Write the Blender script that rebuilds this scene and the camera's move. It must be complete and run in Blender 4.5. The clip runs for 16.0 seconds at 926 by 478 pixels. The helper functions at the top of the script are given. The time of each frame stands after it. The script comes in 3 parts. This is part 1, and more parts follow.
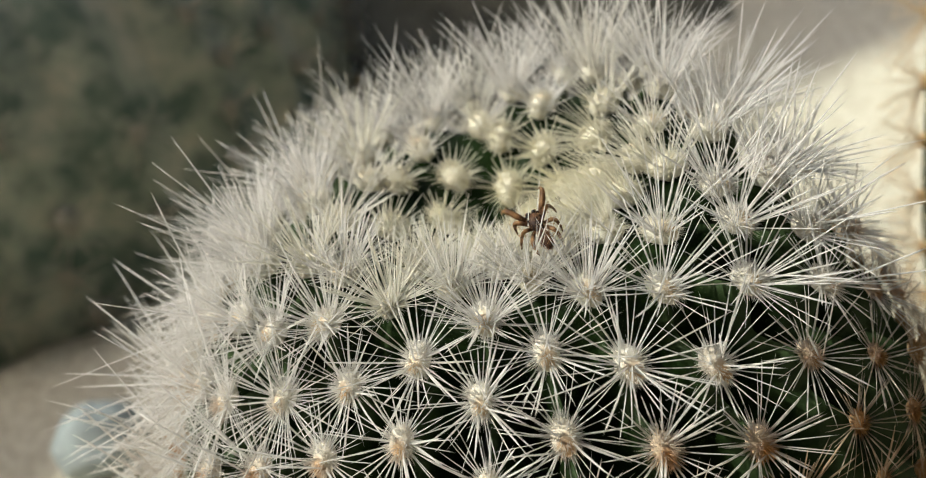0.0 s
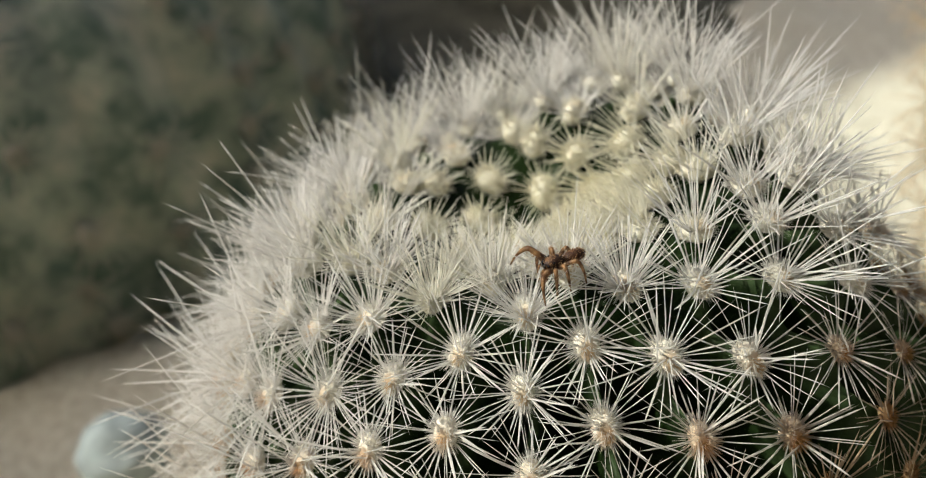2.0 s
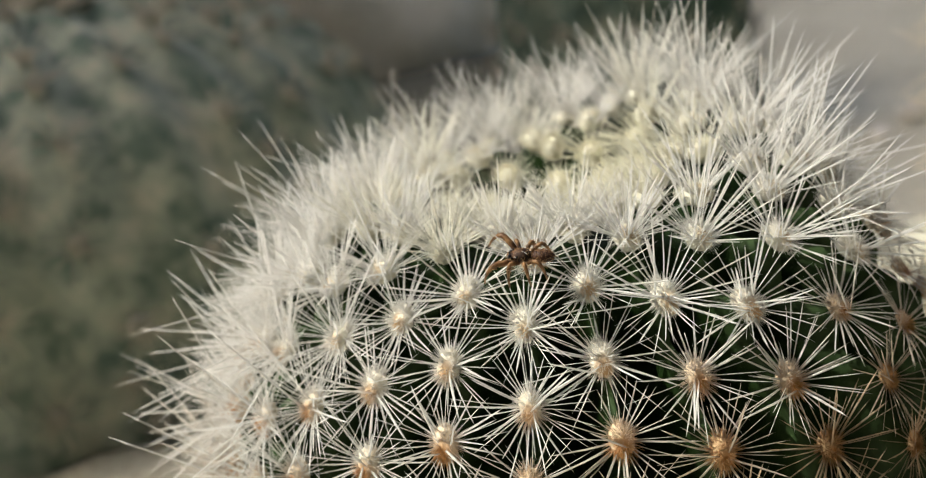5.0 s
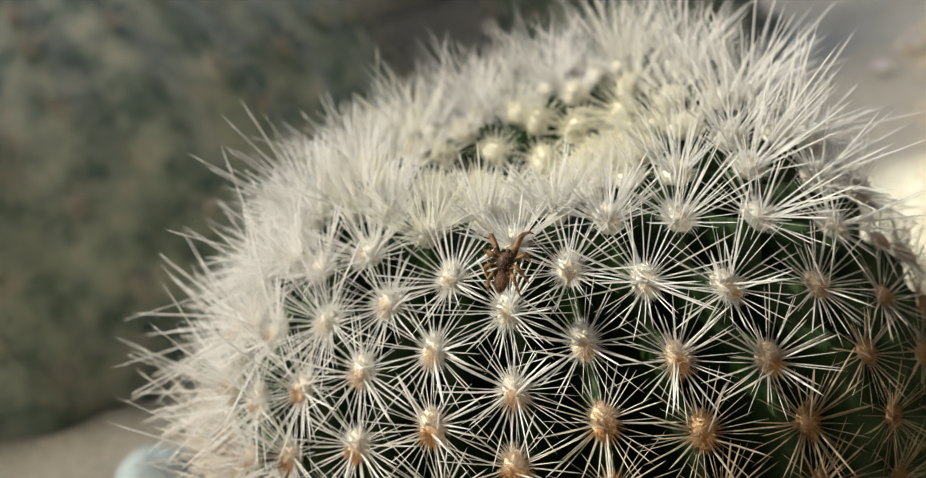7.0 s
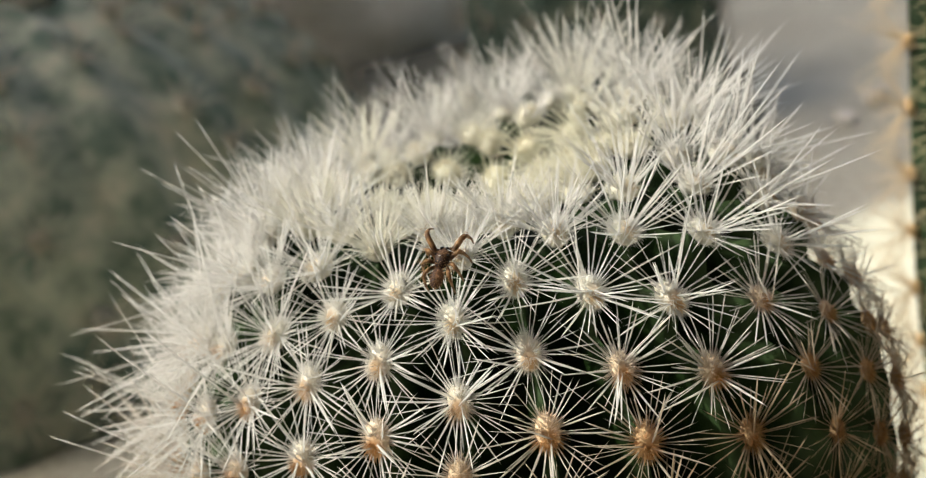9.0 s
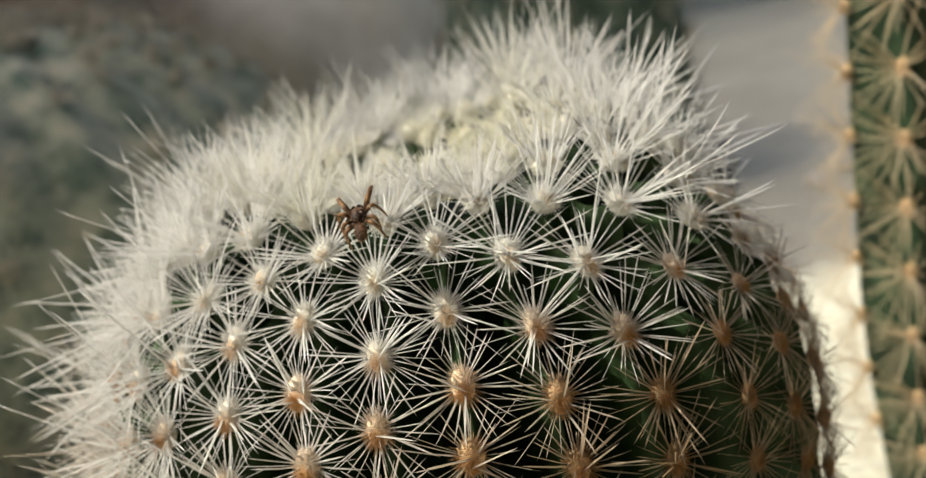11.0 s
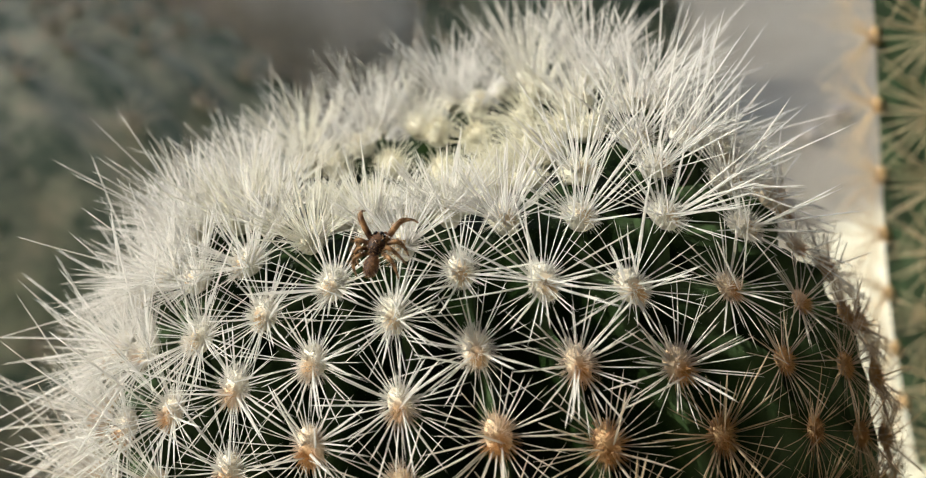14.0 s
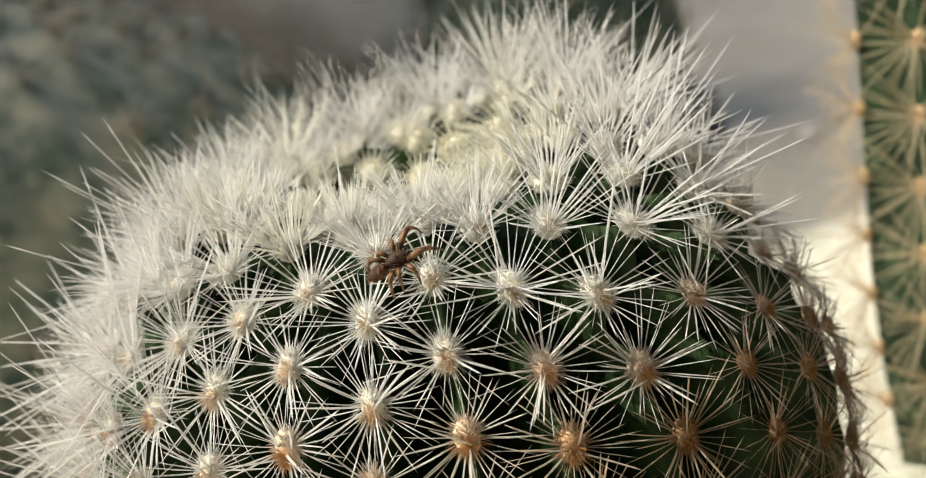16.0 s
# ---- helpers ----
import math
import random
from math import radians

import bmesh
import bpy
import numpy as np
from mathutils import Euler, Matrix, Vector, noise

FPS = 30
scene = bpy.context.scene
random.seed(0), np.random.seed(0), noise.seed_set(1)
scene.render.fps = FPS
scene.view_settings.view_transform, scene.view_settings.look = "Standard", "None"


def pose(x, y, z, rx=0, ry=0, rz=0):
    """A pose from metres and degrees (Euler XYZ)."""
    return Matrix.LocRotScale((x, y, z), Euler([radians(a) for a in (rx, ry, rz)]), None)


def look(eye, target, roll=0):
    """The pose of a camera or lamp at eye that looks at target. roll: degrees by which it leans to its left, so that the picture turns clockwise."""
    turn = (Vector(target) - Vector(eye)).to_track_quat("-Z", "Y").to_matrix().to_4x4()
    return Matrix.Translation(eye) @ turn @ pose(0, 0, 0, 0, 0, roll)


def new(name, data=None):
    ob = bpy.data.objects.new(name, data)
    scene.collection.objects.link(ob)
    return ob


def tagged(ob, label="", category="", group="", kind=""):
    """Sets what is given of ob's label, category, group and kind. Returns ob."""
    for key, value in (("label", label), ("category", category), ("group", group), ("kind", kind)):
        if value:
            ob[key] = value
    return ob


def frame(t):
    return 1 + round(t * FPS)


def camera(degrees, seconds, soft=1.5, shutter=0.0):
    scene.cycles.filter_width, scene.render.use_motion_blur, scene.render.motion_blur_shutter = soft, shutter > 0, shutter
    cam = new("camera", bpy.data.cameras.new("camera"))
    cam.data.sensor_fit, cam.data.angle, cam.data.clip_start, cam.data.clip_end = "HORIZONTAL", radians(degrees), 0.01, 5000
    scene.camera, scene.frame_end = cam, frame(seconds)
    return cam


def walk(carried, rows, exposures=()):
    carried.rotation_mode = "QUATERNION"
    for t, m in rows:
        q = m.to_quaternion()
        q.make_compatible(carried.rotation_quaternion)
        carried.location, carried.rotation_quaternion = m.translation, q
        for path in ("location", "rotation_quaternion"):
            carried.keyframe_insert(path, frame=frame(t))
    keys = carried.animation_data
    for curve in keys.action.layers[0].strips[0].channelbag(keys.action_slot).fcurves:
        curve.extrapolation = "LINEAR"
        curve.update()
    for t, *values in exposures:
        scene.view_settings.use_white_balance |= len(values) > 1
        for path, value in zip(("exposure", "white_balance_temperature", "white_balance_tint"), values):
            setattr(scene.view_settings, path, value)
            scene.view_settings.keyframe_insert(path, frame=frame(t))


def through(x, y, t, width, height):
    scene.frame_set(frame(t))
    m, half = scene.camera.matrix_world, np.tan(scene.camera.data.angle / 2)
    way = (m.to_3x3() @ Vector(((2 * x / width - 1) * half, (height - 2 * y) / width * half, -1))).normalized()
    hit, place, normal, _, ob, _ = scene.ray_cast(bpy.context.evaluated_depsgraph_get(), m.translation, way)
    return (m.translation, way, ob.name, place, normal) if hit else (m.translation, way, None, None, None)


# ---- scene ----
cam = camera(45.0, 16.0, soft=1.05)
EXPOSURES = [(0, -0.19), (2.0, -0.18), (4.5, 0.05), (7.0, 0.08), (11.5, 0.06), (13.5, 0.15), (15.0, 0.12), (16.0, 0.12)]
PATH = [
    (0, 0.00699, -0.08580, 0.13772, 58.569, 9.091, 1.749),
    (0.5, 0.00821, -0.08604, 0.13803, 58.935, 9.264, 1.568),
    (1, 0.00684, -0.08748, 0.13702, 59.235, 8.994, 1.731),
    (1.5, 0.00467, -0.08912, 0.13793, 59.454, 8.906, 1.896),
    (2, 0.00368, -0.08982, 0.13782, 59.939, 8.949, 1.835),
    (2.5, 0.00498, -0.09172, 0.13454, 60.673, 8.747, 1.986),
    (3, 0.00533, -0.09494, 0.13034, 64.046, 7.970, 2.835),
    (3.5, 0.00516, -0.09901, 0.12371, 68.655, 7.397, 4.252),
    (4, 0.00558, -0.10280, 0.11944, 71.261, 7.664, 5.560),
    (4.5, 0.00717, -0.10186, 0.11813, 71.917, 7.877, 5.422),
    (4.7, 0.00596, -0.10363, 0.11848, 71.827, 7.974, 5.535),
    (6.8, 0.00835, -0.10291, 0.12354, 67.887, 9.498, 5.483),
    (7, 0.00869, -0.10280, 0.12378, 67.835, 9.459, 5.514),
    (7.5, 0.00904, -0.10261, 0.12336, 67.963, 9.115, 5.288),
    (8, 0.00949, -0.10186, 0.12243, 67.635, 9.092, 4.912),
    (8.2, 0.01139, -0.10044, 0.12470, 67.141, 9.749, 4.373),
    (10.3, 0.00983, -0.11275, 0.10942, 77.557, 6.441, 4.716),
    (10.5, 0.01255, -0.11084, 0.10928, 77.338, 6.628, 4.471),
    (11, 0.01611, -0.11091, 0.11041, 74.950, 7.886, 4.397),
    (11.5, 0.01090, -0.10675, 0.12030, 70.110, 8.673, 3.845),
    (12, 0.00954, -0.10430, 0.11785, 69.704, 8.533, 3.319),
    (12.5, 0.00623, -0.09898, 0.11425, 70.164, 7.831, 2.532),
    (13, 0.00784, -0.09328, 0.11089, 70.387, 7.869, 1.856),
    (13.5, 0.01025, -0.09814, 0.11270, 71.495, 8.624, 2.876),
    (14, 0.01156, -0.09769, 0.11365, 71.963, 8.952, 2.764),
    (14.5, 0.01087, -0.09809, 0.11336, 71.496, 8.811, 2.748),
    (15, 0.01056, -0.09900, 0.11408, 71.544, 8.853, 2.997),
    (15.5, 0.01329, -0.09907, 0.11403, 71.713, 9.067, 3.148),
    (16, 0.01497, -0.10017, 0.11500, 71.845, 9.262, 3.174),
]
walk(cam, [(t, pose(x, y, z, rx, ry, rz)) for t, x, y, z, rx, ry, rz in PATH], EXPOSURES)
# ---- end of path ----
cam.data.dof.use_dof = True
cam.data.dof.focus_distance = 0.087
cam.data.dof.aperture_fstop = 31.0

# ---- world, sun, exposure ----
SUN = Vector((-0.69, -0.11, 0.71)).normalized()
world = bpy.data.worlds.new("sky")
scene.world = world
world.use_nodes = True
wn = world.node_tree.nodes
sky = wn.new("ShaderNodeTexSky")
sky.sky_type, sky.sun_disc = "NISHITA", False
sky.dust_density, sky.ozone_density = 6.0, 0.5
sky.sun_elevation = math.asin(SUN.z)
sky.sun_rotation = math.atan2(SUN.x, SUN.y)
world.node_tree.links.new(sky.outputs[0], wn["Background"].inputs[0])
wn["Background"].inputs[1].default_value = 0.205
sun = new("sun", bpy.data.lights.new("sun", "SUN"))
sun.data.energy, sun.data.angle, sun.data.color = 5.0, radians(0.6), (0.985, 0.985, 0.865)
sun.matrix_world = look(SUN * 3, (0, 0, 0))
scene.view_settings.exposure = 0.4

CM = 0.01
rng = np.random.default_rng(7)


# ---- materials ----
class Mat:
    """A node material with a Principled shader and a few short cuts."""

    def __init__(self, name, rough=0.6, spec=0.5):
        self.m = bpy.data.materials.new(name)
        self.m.use_nodes = True
        self.n, self.l = self.m.node_tree.nodes, self.m.node_tree.links
        self.p = self.n["Principled BSDF"]
        self.p.inputs["Roughness"].default_value = rough
        self.p.inputs["Specular IOR Level"].default_value = spec

    def node(self, kind, **values):
        nd = self.n.new(kind)
        for key, value in values.items():
            nd.inputs[key].default_value = value
        return nd

    def noise(self, scale, detail=3.0, rough=0.6):
        co = self.n.new("ShaderNodeTexCoord")
        nd = self.node("ShaderNodeTexNoise", Scale=scale, Detail=detail, Roughness=rough)
        self.l.new(co.outputs["Object"], nd.inputs["Vector"])
        return nd.outputs["Fac"]

    def ramp(self, fac, *stops):
        nd = self.n.new("ShaderNodeValToRGB")
        el = nd.color_ramp.elements
        while len(el) < len(stops):
            el.new(0.5)
        for e, (at, col) in zip(el, stops):
            e.position, e.color = at, (*col, 1)
        self.l.new(fac, nd.inputs[0])
        return nd.outputs[0]

    def mix(self, fac, a, b, blend="MIX"):
        nd = self.n.new("ShaderNodeMix")
        nd.data_type, nd.blend_type = "RGBA", blend
        for sock, v in ((nd.inputs[0], fac), (nd.inputs[6], a), (nd.inputs[7], b)):
            if isinstance(v, (int, float)):
                sock.default_value = v
            elif isinstance(v, tuple):
                sock.default_value = (*v, 1)
            else:
                self.l.new(v, sock)
        return nd.outputs[2]

    def attr(self, name):
        nd = self.n.new("ShaderNodeAttribute")
        nd.attribute_name = name
        return nd.outputs["Fac"]

    def island(self):
        return self.n.new("ShaderNodeNewGeometry").outputs["Random Per Island"]

    def color(self, out):
        self.l.new(out, self.p.inputs["Base Color"])
        self.col = out
        return self

    def bump(self, fac, strength, distance):
        nd = self.node("ShaderNodeBump", Strength=strength, Distance=distance)
        self.l.new(fac, nd.inputs["Height"])
        self.l.new(nd.outputs[0], self.p.inputs["Normal"])
        return self

    def translucent(self, share):
        tr = self.n.new("ShaderNodeBsdfTranslucent")
        self.l.new(self.col, tr.inputs[0])
        mx = self.n.new("ShaderNodeMixShader")
        mx.inputs[0].default_value = share
        self.l.new(self.p.outputs[0], mx.inputs[1])
        self.l.new(tr.outputs[0], mx.inputs[2])
        self.l.new(mx.outputs[0], self.n["Material Output"].inputs[0])
        return self


def spine_material(name, young, mid, old, base):
    """Spines: paler on young areoles, tan at the foot, browner where shade is painted in; tone and place along are
    stored on the mesh.
    """
    m = Mat(name, 0.38, 0.5)
    tone = m.ramp(m.attr("age_tone"), (0.0, young), (0.19, mid), (0.55, mid), (1.0, old))
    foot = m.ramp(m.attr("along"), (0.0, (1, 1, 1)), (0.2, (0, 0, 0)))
    grown = m.ramp(m.attr("age_tone"), (0.25, (0, 0, 0)), (0.75, (1, 1, 1)))
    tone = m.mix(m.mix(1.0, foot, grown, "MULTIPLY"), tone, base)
    vary = m.ramp(m.island(), (0.0, (0.8, 0.785, 0.75)), (0.4, (0.96, 0.96, 0.95)), (1.0, (1, 1, 1)))
    m.color(m.mix(1.0, tone, vary, "MULTIPLY"))
    m.translucent(0.6)
    return m.m


def wool_material(name, young, mid, old, through=0.12):
    m = Mat(name, 0.9, 0.15)
    tone = m.ramp(m.attr("age_tone"), (0.0, young), (0.35, mid), (0.75, old), (1.0, tuple(0.8 * c for c in old)))
    grain = m.ramp(m.noise(900.0, 4.0), (0.3, (0.88, 0.86, 0.82)), (0.6, (1, 1, 1)))
    heart = m.ramp(m.attr("heart"), (0.55, (0, 0, 0)), (0.95, (1, 1, 1)))
    tone = m.mix(heart, tone, m.ramp(m.attr("age_tone"), (0.12, young), (0.19, (0.8, 0.66, 0.47)), (0.35, (0.72, 0.52, 0.32)), (0.6, (0.58, 0.28, 0.09)), (1.0, (0.36, 0.14, 0.04))))
    m.color(m.mix(1.0, tone, grain, "MULTIPLY"))
    m.bump(m.noise(1500.0, 3.0), 0.8, 0.0003)
    m.translucent(through)
    return m.m


def skin_material(name, dark, mid, light, speck, gloss=0.46, lit_ridge=None, wax=0.18):
    """Cactus skin: mottled waxy green with fine pale dots."""
    m = Mat(name, gloss, wax)
    tone = m.ramp(m.noise(90.0, 4.0), (0.36, dark), (0.5, mid), (0.68, light))
    co = m.n.new("ShaderNodeTexCoord")
    cell = m.node("ShaderNodeTexVoronoi", Scale=4200.0)
    m.l.new(co.outputs["Object"], cell.inputs["Vector"])
    dots = m.ramp(cell.outputs["Distance"], (0.14, (1, 1, 1)), (0.24, (0, 0, 0)))
    if lit_ridge:                                                          # light caught by the rib's crest, painted in as paler green
        tone = m.mix(m.attr("lit_ridge"), tone, lit_ridge)
    m.color(m.mix(dots, tone, speck))
    m.bump(m.noise(700.0, 3.0), 0.35, 0.0004)
    return m.m


def hide_material(name, dark, mid, pale, scale):
    """Short-haired chitin: brown with pale flecks."""
    m = Mat(name, 0.62, 0.3)
    tone = m.ramp(m.noise(scale, 4.0, 0.7), (0.36, dark), (0.52, mid), (0.68, pale))
    m.color(tone)
    m.bump(m.noise(scale * 3, 3.0), 0.6, 0.0001)
    return m.m


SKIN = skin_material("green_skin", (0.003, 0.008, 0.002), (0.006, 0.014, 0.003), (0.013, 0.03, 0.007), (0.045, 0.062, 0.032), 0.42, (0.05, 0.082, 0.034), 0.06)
SPINE = spine_material("white_spine", (0.95, 0.93, 0.76), (0.965, 0.954, 0.942), (0.6, 0.47, 0.33), (0.36, 0.17, 0.06))
WOOL = wool_material("areole_wool", (0.82, 0.8, 0.66), (0.95, 0.92, 0.83), (0.76, 0.54, 0.32))
FUZZ = wool_material("areole_fuzz", (0.9, 0.87, 0.72), (0.97, 0.96, 0.94), (0.74, 0.47, 0.24), 0.5)


# ---- mesh helpers ----
def part(name, mesh, material, parent=None, label=""):
    """Links a mesh as one object under a thing or a part."""
    ob = new(name, mesh)
    if material:
        mesh.materials.append(material)
    if parent:
        ob.parent = parent
    return tagged(ob, label)


def mesh_of(name, verts, faces, smooth=True, **attrs):
    """A mesh from arrays made by code, with float attributes on its points."""
    me = bpy.data.meshes.new(name)
    me.from_pydata(np.asarray(verts).tolist(), [], [tuple(f) for f in faces])
    for key, values in attrs.items():
        at = me.attributes.new(key, "FLOAT", "POINT")
        at.data.foreach_set("value", np.asarray(values, dtype=np.float32))
    if smooth:
        me.shade_smooth()
    me.update()
    return me


def empty(name):
    ob = new(name)
    ob.empty_display_size = 0.01
    return ob


def curve_through(points, steps):
    """Catmull-Rom points along a control polygon, evenly stepped by length."""
    p = np.array(points, float)
    p = np.vstack([2 * p[0] - p[1], p, 2 * p[-1] - p[-2]])
    out = []
    for i in range(1, len(p) - 2):
        for u in np.linspace(0, 1, 40, endpoint=False):
            a, b, c, d = p[i - 1:i + 3]
            out.append(0.5 * (2 * b + (c - a) * u + (2 * a - 5 * b + 4 * c - d) * u * u + (3 * b - 3 * c + d - a) * u ** 3))
    out.append(p[-2])
    out = np.array(out)
    s = np.concatenate([[0], np.cumsum(np.linalg.norm(np.diff(out, axis=0), axis=1))])
    at = np.linspace(0, s[-1], steps)
    return at, np.stack([np.interp(at, s, out[:, k]) for k in range(out.shape[1])], 1)


def spines_mesh(name, base, way, length, radius, age_tone, bend, sides=3, rings=((0.0, 0.85), (0.42, 1.0), (0.84, 0.68))):
    """Tapered, slightly bent spines: arrays of feet, directions, lengths and radii, all in one mesh."""
    n = len(base)
    way = way / np.linalg.norm(way, axis=1, keepdims=True)
    help_ = np.where(np.abs(way[:, 2:3]) < 0.9, np.array([[0, 0, 1.0]]), np.array([[1.0, 0, 0]]))
    u = np.cross(way, help_)
    u /= np.linalg.norm(u, axis=1, keepdims=True)
    v = np.cross(way, u)
    verts, along = [], []
    for t, w in rings:
        mid = base + way * (length * t)[:, None] + bend * (length * t * t)[:, None]
        for k in range(sides):
            a = 2 * math.pi * k / sides
            verts.append(mid + (u * math.cos(a) + v * math.sin(a)) * (radius * w)[:, None])
            along.append(np.full(n, t))
    verts.append(base + way * length[:, None] + bend * length[:, None])
    along.append(np.ones(n))
    per = len(verts)
    verts = np.stack(verts, 1).reshape(-1, 3)
    along = np.stack(along, 1).reshape(-1)
    one = []
    for r in range(len(rings) - 1):
        for k in range(sides):
            k2 = (k + 1) % sides
            one.append((r * sides + k, r * sides + k2, (r + 1) * sides + k2, (r + 1) * sides + k))
    quads = (np.array(one)[None] + per * np.arange(n)[:, None, None]).reshape(-1, 4)
    top = (len(rings) - 1) * sides
    tips = np.array([(top + k, top + (k + 1) % sides, per - 1) for k in range(sides)])
    tips = (tips[None] + per * np.arange(n)[:, None, None]).reshape(-1, 3)
    return mesh_of(name, verts, quads.tolist() + tips.tolist(), True, along=along, age_tone=np.repeat(np.broadcast_to(age_tone, n), per))


def ball(nu=12, nv=8):
    """Unit sphere as vertices and faces."""
    verts = [(0, 0, 1.0)]
    for i in range(1, nv):
        a = math.pi * i / nv
        for k in range(nu):
            b = 2 * math.pi * k / nu
            verts.append((math.sin(a) * math.cos(b), math.sin(a) * math.sin(b), math.cos(a)))
    verts.append((0, 0, -1.0))
    faces = [(0, 1 + k, 1 + (k + 1) % nu) for k in range(nu)]
    for i in range(nv - 2):
        o = 1 + i * nu
        for k in range(nu):
            k2 = (k + 1) % nu
            faces.append((o + k, o + nu + k, o + nu + k2, o + k2))
    o = 1 + (nv - 2) * nu
    faces += [(o + (k + 1) % nu, o + k, len(verts) - 1) for k in range(nu)]
    return np.array(verts), faces


# ---- ground and ledge ----
def sheet_material(name, a, b, c, big, small, relief):
    m = Mat(name, 0.85, 0.3)
    tone = m.ramp(m.noise(big, 4.0), (0.32, a), (0.5, b), (0.7, c))
    fine = m.ramp(m.noise(small, 5.0, 0.7), (0.35, (0.72, 0.7, 0.68)), (0.65, (1, 1, 1)))
    m.color(m.mix(1.0, tone, fine, "MULTIPLY"))
    m.bump(m.noise(small, 5.0, 0.7), 0.6, relief)
    return m.m


def ground():
    """Pale stone paving, a little uneven, out to the horizon."""
    me = bpy.data.meshes.new("ground")
    bm = bmesh.new()
    bmesh.ops.create_grid(bm, x_segments=240, y_segments=240, size=1.0)
    for v in bm.verts:
        d = max(abs(v.co.x), abs(v.co.y))
        f = 0.7 + 3000 * max(0.0, d - 0.8) ** 3
        v.co.x, v.co.y = v.co.x * f, v.co.y * f + 0.2
        near = math.exp(-(v.co.length / 0.9) ** 4)
        v.co.z = 0.01 + near * (0.0025 * noise.noise(v.co * 14) + 0.0012 * noise.noise(v.co * 45))
    bm.to_mesh(me)
    bm.free()
    me.shade_smooth()
    m = Mat("cream_stone", 0.6, 0.45)
    tone = m.ramp(m.noise(16.0, 5.0), (0.3, (0.555, 0.535, 0.432)), (0.5, (0.65, 0.63, 0.512)), (0.72, (0.73, 0.71, 0.585)))
    fine = m.ramp(m.noise(420.0, 5.0), (0.35, (0.72, 0.69, 0.64)), (0.6, (1, 1, 1)))
    m.color(m.mix(1.0, tone, fine, "MULTIPLY"))
    m.bump(m.noise(420.0, 4.0), 0.6, 0.001)
    tagged(part("ground", me, m.m), "pale cream stone ground, sunlit in front and shaded behind", "ground", kind="structure")


def backdrop_and_shade_walls():
    """Plastered walls: one closes the view behind the cacti, the other is added out of view so that its end throws the
    long straight shadow behind them.
    """
    m = sheet_material("wall_plaster", (0.5, 0.5, 0.42), (0.58, 0.575, 0.49), (0.66, 0.65, 0.56), 5.0, 60.0, 0.003)
    way, out = Vector((0.797, 0.604, 0)), Vector((-0.604, 0.797, 0))
    line = Vector((0, 0.1216, 0))
    rake = SUN.dot(out) / SUN.z                                       # the west wall's end leans back
    for name, start, along, high, long, lean in (("wall_north", line + out * 0.62 - way * 3, way, 0.35, 6.0, 0.0), ("west_shade_caster", line - way * 0.9, out, 2.2, 5.0, rake)):
        bm = bmesh.new()
        bmesh.ops.create_grid(bm, x_segments=80, y_segments=24, size=1.0)
        across = Vector((-along.y, along.x, 0))
        for v in bm.verts:
            s, z = (v.co.x * 0.5 + 0.5) * long, (v.co.y * 0.5 + 0.5) * high
            v.co = start + along * (s + lean * z) + across * (0.004 * noise.noise(Vector((s * 7, z * 7, 0)))) + Vector((0, 0, z))
        bmesh.ops.solidify(bm, geom=bm.faces[:], thickness=0.15)
        me = bpy.data.meshes.new(name)
        bm.to_mesh(me)
        bm.free()
        tagged(part(name, me, m), "weathered pale grey plastered wall, added as backdrop or to cast shade", "wall", kind="structure")


def light_block_walls():
    """Unseen dark walls, added behind the camera and to its right to block skylight."""
    m = sheet_material("dark_blocker", (0.026, 0.026, 0.02), (0.042, 0.042, 0.034), (0.07, 0.068, 0.055), 8.0, 90.0, 0.002)
    for name, lo, hi in (("block_south", (-0.6, -0.44, 0.0), (0.62, -0.34, 2.6)), ("block_east", (0.5, -0.34, 0.0), (0.62, 0.42, 2.6))):
        bm = bmesh.new()
        bmesh.ops.create_cube(bm, size=1.0)
        for v in bm.verts:
            v.co = [l + (h - l) * (c + 0.5) for c, l, h in zip(v.co, lo, hi)]
        bmesh.ops.bevel(bm, geom=bm.edges[:], offset=0.006, segments=2, affect="EDGES")
        me = bpy.data.meshes.new(name)
        bm.to_mesh(me)
        bm.free()
        tagged(part(name, me, m), "unseen dark wall added to block skylight", "wall", kind="structure")


ground()
backdrop_and_shade_walls()
light_block_walls()


# ---- the white-spined cactus ----
RIBS, TURN0, WIDE = 28, radians(-94.6), 1.354                       # the body is oval: wider along x
PROFILE = [(0.0, 8.26), (0.3, 8.32), (0.6, 8.48), (0.9, 8.6), (1.15, 8.65), (1.35, 8.63), (1.6, 8.52), (1.85, 8.32), (2.1, 8.02),
           (2.33, 7.63), (2.5, 7.2), (2.6, 6.75), (2.66, 6.1), (2.68, 5.3), (2.62, 4.2), (2.45, 2.8), (2.2, 1.6), (2.0, 0.85)]
ARC, LINE = curve_through(PROFILE, 600)
RIM = ARC[np.argmax(LINE[:, 1])]


